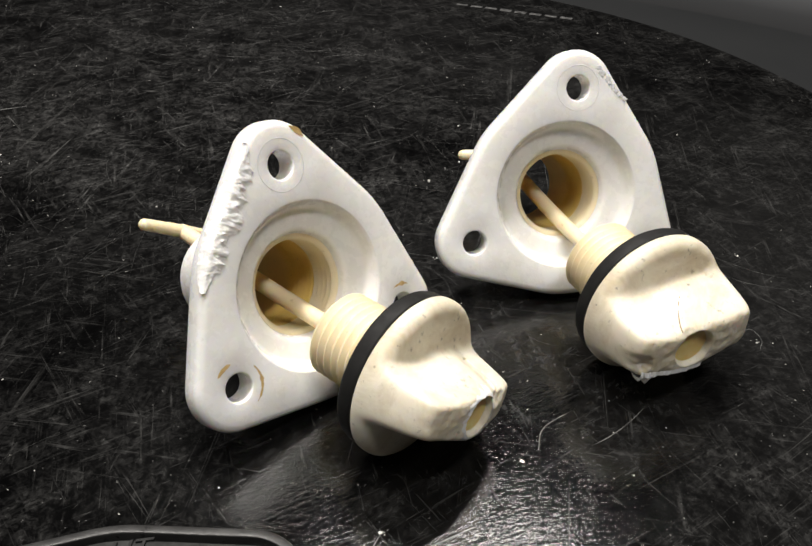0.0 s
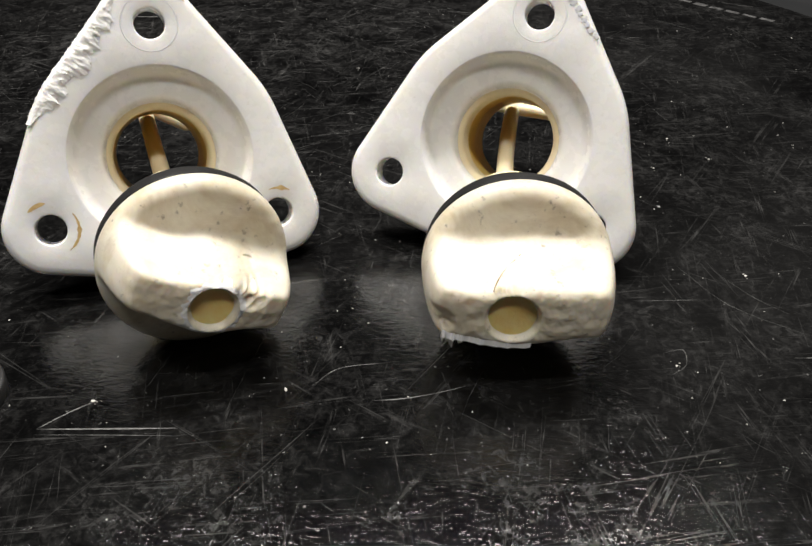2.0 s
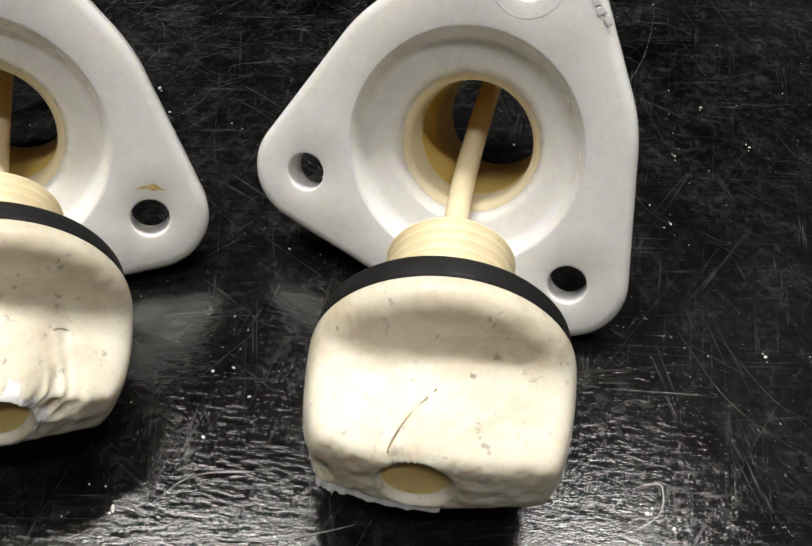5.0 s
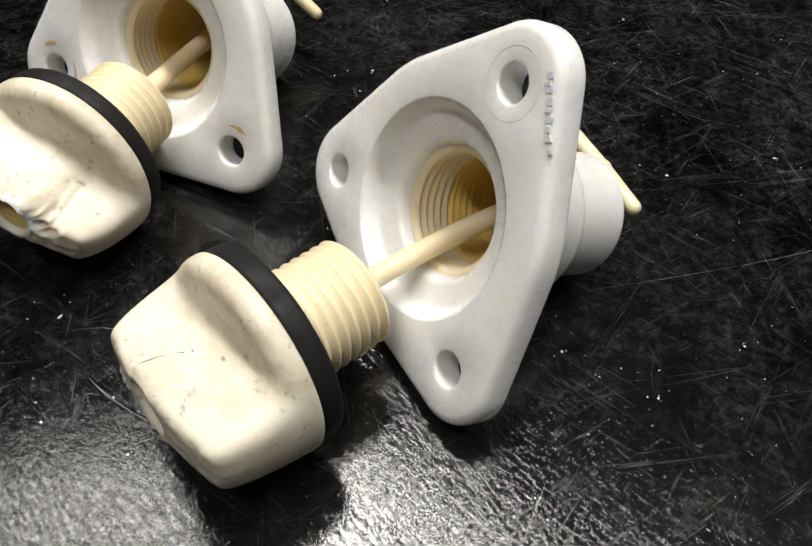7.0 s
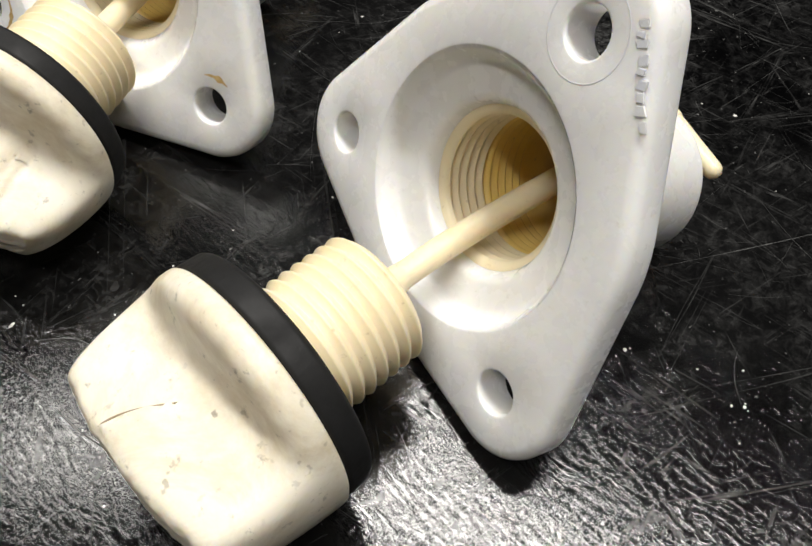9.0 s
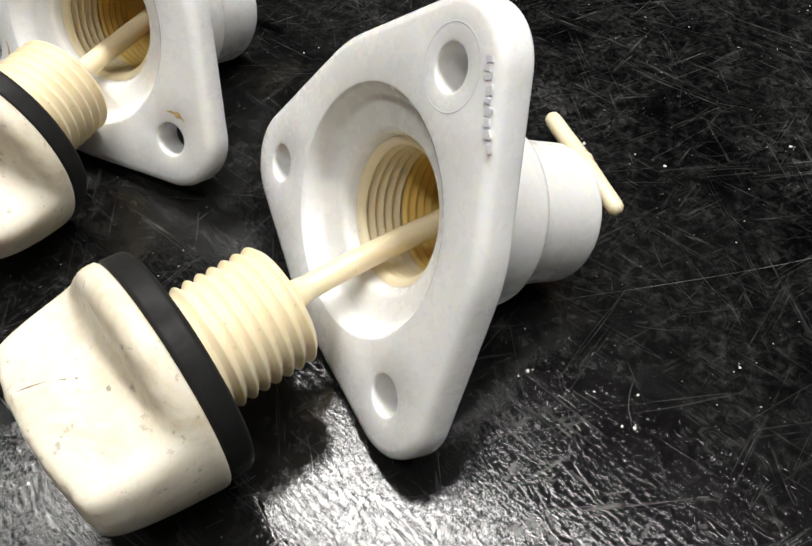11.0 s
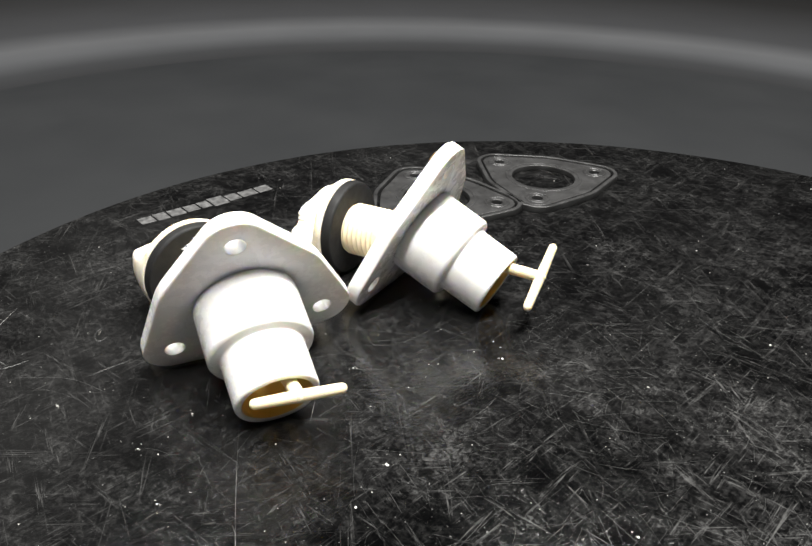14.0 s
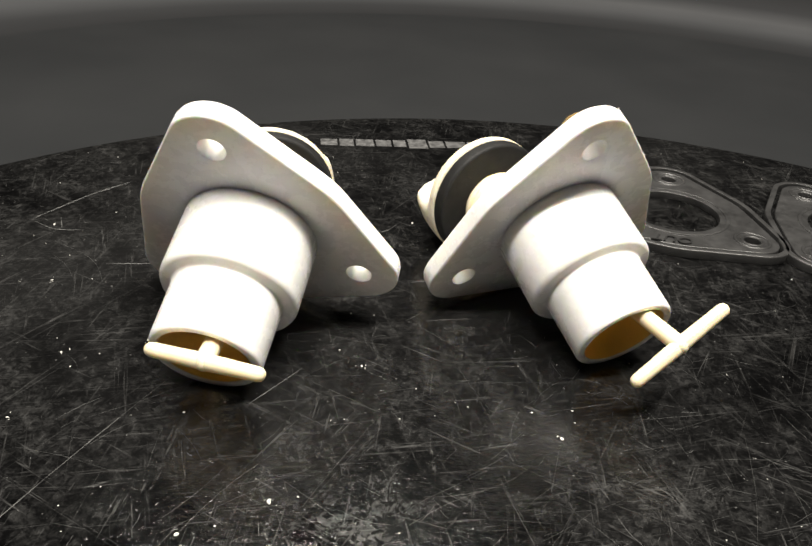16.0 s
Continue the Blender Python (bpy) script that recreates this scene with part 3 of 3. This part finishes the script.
def drain_plug(centre, axis, grip, tee, label, seed, chip, cracked):
    z = Vector(axis).normalized()
    x = Vector(grip)
    x = (x - z * x.dot(z)).normalized()
    y = z.cross(x)
    m = axes(x, y, z, centre)
    plug = thing("drain_plug", m, label, "drain plug", "pair of drain plugs")
    cap = part("cap", cap_mesh(seed, chip, cracked), CAP_CREAM, plug, "worn cream cap with a finger grip", sharp=85)
    part("washer", lathe(rounded([(9.4, -0.05), (17.2, -0.05), (17.7, -0.5), (17.6, -3.5), (17.0, -4.1), (9.4, -4.1)], 0.4), 96, 0.25), WASHER_BLACK, plug, "black rubber sealing washer")
    stem = [(9.2, -3.9)]
    s = -4.3
    while s > -18.4:
        stem += [(8.9, s), (9.75, s - 0.75), (9.85, s - 0.95), (9.75, s - 1.15), (8.95, s - 1.8)]
        s -= 2.0
    stem += [(8.9, s + 0.1), (8.3, -20.2), (7.6, -20.4), (4.2, -20.5), (3.2, -21.2), (2.3, -23.0), (2.0, -25), (0.0, -25.2)]
    part("threaded_stem", lathe(stem), STEM_YELLOW, plug, "yellowed threaded stem", sharp=75)
    part("core", lathe([(0, 17.05), (3.2, 17.02), (4.6 if cracked else 4.3, 17.15)], 40), CORE_GLOW, cap, "disc in the broken tip's hole, with a translucent yellow glow painted in").location.x = PIT_X * MM * cracked
    inv = m.inverted()
    t0, t1 = inv @ Vector(tee[0]), inv @ Vector(tee[1])
    mid = (t0 + t1) / 2
    a, b, c = Vector((0, 0, -0.023)), Vector((0, 0, -0.040)), mid
    rod = []
    for k in range(17):
        t = k / 16
        rod.append(a * (1 - t) ** 2 + b * 2 * t * (1 - t) + c * t * t)
    part("tether_rod", tube(rod, 2.0), STEM_YELLOW, plug, "yellowed tether rod")
    part("toggle_bar", tube([t0.lerp(t1, k / 10) for k in range(11)], 1.6, radii=[1.55, 1.6, 1.62, 1.7, 1.75, 1.8, 1.75, 1.7, 1.62, 1.6, 1.55]), STEM_YELLOW, plug, "cream toggle bar across the rod's end")
    side, x0, x1 = -1, -13.8, 2.0
    bm = bmesh.new()
    last = None
    for k in range(90 if cracked else 0):
        t = k / 89
        px = x0 + (x1 - x0) * t
        lo, hi = 3.0, 11.0
        for _ in range(20):
            py = (lo + hi) / 2
            lo, hi = (py, hi) if cap_height(px, side * py, seed, cracked) > 14.6 else (lo, py)
        size = 1.6 * (1 - t) ** 1.6 + 0.12
        out = max(0.05, size * (0.45 + noise.noise((px * 0.8, seed, 0)) + 0.7 * noise.noise((px * 2.7, seed, 4))))
        top = cap_height(px, side * (py - 1.6), seed, cracked)
        row = []
        for py2, pz in ((py - 1.9, top + 0.03), (py - 0.6, top + 0.05 + 0.35 * out), (py + 0.1 + out, 15.9 + 0.5 * out), (py + 0.25 + 0.8 * out, 15.0), (py - 0.1, 13.6 - out)):
            wob = 0.22 * min(1, out) * noise.noise((px * 3.1, py2 * 3.1, pz * 2))
            row.append(bm.verts.new((px * MM, side * (py2 + wob) * MM, (pz + wob) * MM)))
        if last:
            for j in range(4):
                bm.faces.new((last[j], last[j + 1], row[j + 1], row[j]))
        last = row
    if not cracked:
        # the broken tip shows fresh white plastic
        last = None
        for i in range(9):
            row = []
            for k in range(110):
                a, f = 2 * math.pi * k / 110, i / 8
                edge = 5.7 + 1.0 * noise.noise((math.cos(a) * 1.6, math.sin(a) * 1.6, 3)) + 0.7 * noise.noise((math.cos(a) * 6, math.sin(a) * 6, 7))
                r = 4.65 + (max(5.0, edge) - 4.65) * f
                px, py = r * math.cos(a), r * math.sin(a)
                h = cap_height(px, py, seed, cracked)
                h -= max(0.0, chip[2] - math.hypot(px - chip[0], py - chip[1])) * 0.8 * (0.5 + 0.9 * abs(noise.noise((px * 0.5, py * 0.5, 9))))
                lift = 0.06 + 0.3 * abs(noise.noise((px * 1.3, py * 1.3, 4))) + 0.12 * noise.noise((px * 3.2, py * 3.2, 6))
                row.append(bm.verts.new((px * MM, py * MM, (h + lift * (1 - f ** 3) - 0.05 * f) * MM)))
            if last:
                for k in range(110):
                    bm.faces.new((last[k], last[(k + 1) % 110], row[(k + 1) % 110], row[k]))
            last = row
        part("torn_tip", bm, TAPE_WHITE, cap, "torn white plastic on the broken tip", sharp=45)
    else:
        part("torn_edge", bm, TAPE_WHITE, cap, "torn white edge of the broken grip", sharp=45)
    if cracked:
        pts = []
        for k in range(19):
            t = k / 18
            px, want = crack_x(t) - 0.2, 17.2 - 8.0 * t
            lo, hi = 3.8, 11.0
            for _ in range(24):
                py = (lo + hi) / 2
                lo, hi = (py, hi) if cap_height(px, py, seed, cracked) > want else (lo, py)
            pts.append(Vector((px * MM, (py + 0.02) * MM, (want + 0.02) * MM)))
        part("crack", tube(pts, 0.14, 8), CRACK, cap, "thin dark crack in the grip")
    return plug


drain_plug((0.0533, 0.1410, 0.0161), (0.42, -0.907, 0.0), (0.907, 0.42, -0.07), ((0.0370, 0.2172, 0.0146), (0.0135, 0.2153, 0.0152)),
           "cream threaded drain plug with a cracked grip and black washer", 3.0, (-14.5, -2.5, 3.0), True)
drain_plug((-0.0026, 0.1146, 0.0161), (0.765, -0.64, -0.01), (0.57, 0.65, -0.50), ((-0.0556, 0.1749, 0.0098), (-0.0690, 0.1599, 0.0233)),
           "cream threaded drain plug with a chipped grip and black washer", 8.0, (6.0, 5.0, 4.0), False)


# ---- gaskets ----
def letter(text, size, height):
    """Raised lettering as a mesh, size and height in mm."""
    cu = bpy.data.curves.new("letters", "FONT")
    cu.body, cu.size, cu.extrude, cu.align_x, cu.shear = text, size * MM, height * MM, "CENTER", 0.25
    ob = bpy.data.objects.new("letters", cu)
    scene.collection.objects.link(ob)
    me = bpy.data.meshes.new_from_object(ob.evaluated_get(bpy.context.evaluated_depsgraph_get()))
    bpy.data.objects.remove(ob)
    bm = bmesh.new()
    bm.from_mesh(me)
    bpy.data.meshes.remove(me)
    return bm


def bead(loop, wide, base, tall):
    """A rounded raised line along a closed loop, in mm."""
    bm = bmesh.new()
    rows = []
    for k in range(6):
        a = math.pi * k / 5
        rows.append([bm.verts.new((p.x * MM, p.y * MM, (base + tall * math.sin(a)) * MM)) for p in inset(loop, -wide / 2 * math.cos(a))])
    n = len(loop)
    for a, b in zip(rows, rows[1:]):
        for i in range(n):
            bm.faces.new((a[i], a[(i + 1) % n], b[(i + 1) % n], b[i]))
    return bm


GASKET_HOLES = [Vector((28.2 * math.cos(radians(a)), 28.2 * math.sin(radians(a)))) for a in (90, 210, 330)]


def gasket(x, y, turn, label, word):
    g = thing("gasket", pose(x * MM, y * MM, TRAY.z, 0, 0, turn), label, "gasket", "pair of rubber gaskets")
    outline = trefoil(11.6, 28.2, 29.6)
    base = part("gasket_plate", plate(inset(outline, 3.3), [ring2(h.x, h.y, 2.6, 32) for h in GASKET_HOLES] + [ring2(0, 0, 15.6, 80)], 2.6, 0, 0.4, 0.3), GASKET_BLACK, g)
    part("rim", plate(outline, [inset(outline, 2.0)], 3.0, 0, 0.5, 0.3), GASKET_BLACK, g)
    part("inner_bead", bead(ring2(0, 0, 18.2, 80), 1.6, 2.5, 0.5), GASKET_BLACK, base)
    for h in GASKET_HOLES:
        part("hole_bead", bead(ring2(h.x, h.y, 5.4, 40), 1.3, 2.5, 0.5), GASKET_BLACK, base)
        part("hole_lip", bead(ring2(h.x, h.y, 3.4, 40), 0.9, 2.5, 0.35), GASKET_BLACK, base)
    if word:
        bm = letter(word, 6.0, 0.4)
        bm.transform(Matrix.Rotation(radians(62), 4, "Z") @ Matrix.Translation((1.5 * MM, 21.4 * MM, 2.7 * MM)))
        part("moulded_word", bm, WASHER_BLACK, base, "moulded word on the rubber", smooth=False)
    return g


gasket(-54.5, 58.2, 38 - 90, "flat black rubber gasket with a moulded word, on the tray", "OUT")
gasket(-114, 42, 63 - 90, "flat black rubber gasket near the tray's rim", "")

# ---- dust and burrs on the tray ----
rng = random.Random(21)
bits = []
SPOTS = ((-7.8, 88.6), (3.5, 229), (69.4, 209.7), (55, 197), (15.2, 272), (62.7, 254), (76.4, 245), (-52, 266), (-83.8, 210), (-137, 196),
         (-43.6, 187), (63.3, 232), (93.7, 186), (5.2, 183), (85.8, 147))
for k in range(850):
    a, r = rng.uniform(0, 2 * math.pi), 0.246 * math.sqrt(rng.random())
    s = rng.uniform(0.06, 0.17) * (2.2 if rng.random() < 0.06 else 1.0)
    spot = TRAY.xy + Vector((r * math.cos(a), r * math.sin(a)))
    if k < 60:
        spot = Vector(SPOTS[k // 4]) * MM + Vector((rng.gauss(0, 0.9), rng.gauss(0, 0.9))) * MM * (0 if k % 4 == 0 else 1)
        s = rng.uniform(0.25, 0.42) if k % 4 == 0 else rng.uniform(0.06, 0.16)
    bit = bmesh.new()
    bmesh.ops.create_icosphere(bit, subdivisions=1, radius=s * MM)
    for v in bit.verts:
        v.co *= 1 + 0.5 * noise.noise(v.co * 4000 + Vector((k, k, 0)))
        v.co.z *= 0.45
    bit.transform(Matrix.Translation((spot.x, spot.y, TRAY.z + s * 0.25 * MM)) @ Matrix.Rotation(rng.uniform(0, 6), 4, "Z") @ Matrix.Diagonal((rng.uniform(0.8, 1.8), 1, 1, 1)))
    bits.append(bit)
crumbs = finish("crumbs", join(bits), CRUMB)
tagged(crumbs, "pale dust and crumbs scattered over the black tray", "dust", kind="stuff")

# raised burrs of long scratches
rng = random.Random(5)
ribbons = bmesh.new()


def burr(points, wide):
    pts = [Vector(p) for p in points]
    n = len(pts)
    last = None
    for i, p in enumerate(pts):
        d = (pts[min(i + 1, n - 1)] - pts[max(i - 1, 0)]).normalized()
        w = wide * math.sin(math.pi * (i + 0.4) / (n - 0.2)) ** 0.5 * rng.uniform(0.5, 1.1)
        side = Vector((-d.y, d.x)) * w / 2
        row = [ribbons.verts.new(((p.x + side.x * s) * MM, (p.y + side.y * s) * MM, TRAY.z + z * MM)) for s, z in ((-1, 0.004), (0, 0.05), (1, 0.004))]
        if last:
            ribbons.faces.new((last[0], last[1], row[1], row[0]))
            ribbons.faces.new((last[1], last[2], row[2], row[1]))
        last = row


for k in range(800):
    a, r = rng.uniform(0, 2 * math.pi), 238 * math.sqrt(rng.random())
    heart = Vector((TRAY.x * 1000 + r * math.cos(a), TRAY.y * 1000 + r * math.sin(a)))
    pick = rng.random()
    if pick < 0.40:
        heart = Vector((rng.gauss(-100, 70), rng.gauss(275, 70)))
    elif pick < 0.72:
        heart = Vector((rng.gauss(-72, 40), rng.gauss(195, 32)))
    elif pick < 0.92:
        heart = Vector((rng.gauss(-20, 50), rng.gauss(285, 55)))
    way, length = rng.uniform(0, math.pi), rng.choice((2, 2, 3, 3, 4, 5, 6, 9, 13, 22))
    for i in range(rng.choice((1, 1, 1, 1, 2, 3))):
        p = heart + Vector((rng.gauss(0, 5), rng.gauss(0, 5)))
        heading, bend = way + rng.gauss(0, 0.6), rng.gauss(0, 0.05)
        step = length * rng.uniform(0.5, 1.2) / 9
        line = [p.copy()]
        for j in range(9):
            p = p + Vector((math.cos(heading), math.sin(heading))) * step
            heading += bend + rng.gauss(0, 0.02)
            line.append(p.copy())
        if all((q - TRAY.xy * 1000).length < 247 for q in line):
            burr(line, rng.uniform(0.025, 0.06) * (1.7 if rng.random() < 0.08 else 1))
burr([(42 + 2.6 * math.sin(t / 12 * 2.6) - 11 * max(0, t / 12 - 0.55) ** 1.6 * 2.2, 206 + 92 * t / 12) for t in range(13)], 0.14)
burr([(38 + 1.5 * t, 112 + 0.8 * t + 0.05 * t * t) for t in range(10)], 0.35)


def stroke(points, wide, steps=12):
    """A smooth scratch through a few places on the tray, in mm."""
    pts = [Vector(p) for p in points]
    ends = [pts[0] * 2 - pts[1]] + pts + [pts[-1] * 2 - pts[-2]]
    line = []
    for a, b, c, d in zip(ends, ends[1:], ends[2:], ends[3:]):
        for k in range(steps):
            t = k / steps
            line.append(0.5 * (2 * b + (c - a) * t + (2 * a - 5 * b + 4 * c - d) * t * t + (3 * b - a - 3 * c + d) * t ** 3))
    burr(line + [pts[-1]], wide)


stroke([(82.9, 150.1), (86.0, 152.5), (87.4, 148.2), (85.5, 143.9)], 0.16)
stroke([(-11.4, 78.8), (-9.6, 84.2), (-7.2, 89.3)], 0.3)
stroke([(-11.4, 78.8), (-0.2, 84.6), (10.5, 90.2)], 0.4)
stroke([(-10.8, 77.6), (0.4, 83.2), (11.0, 88.4)], 0.15)
stroke([(123.5, 160.7), (122.0, 149.2), (120.0, 137.7), (116.0, 125.3)], 0.35)
stroke([(106.1, 160.0), (113.5, 163.3), (121.8, 162.3)], 0.25)
stroke([(112.2, 161.8), (117.5, 156.4)], 0.15)
stroke([(73.4, 164.9), (87.4, 172.5)], 0.12)
stroke([(25.7, 110.2), (27.8, 116.9), (35.6, 122.8)], 0.18)
stroke([(21.6, 206.5), (17.2, 189.8)], 0.25)
stroke([(-180.2, 275.2), (-155.4, 285.8)], 0.9)
stroke([(-231.0, 172.0), (-234.0, 200.0), (-233.0, 224.0)], 0.8)
stroke([(79.0, 183.1), (92.0, 172.7), (108.9, 168.8)], 0.07)
stroke([(85.5, 186.0), (96.0, 178.3), (104.0, 175.0)], 0.05)
scratches = finish("scratches", ribbons, SCRATCH)
tagged(scratches, "fine raised scratches across the black tray", "scratches", kind="stuff")
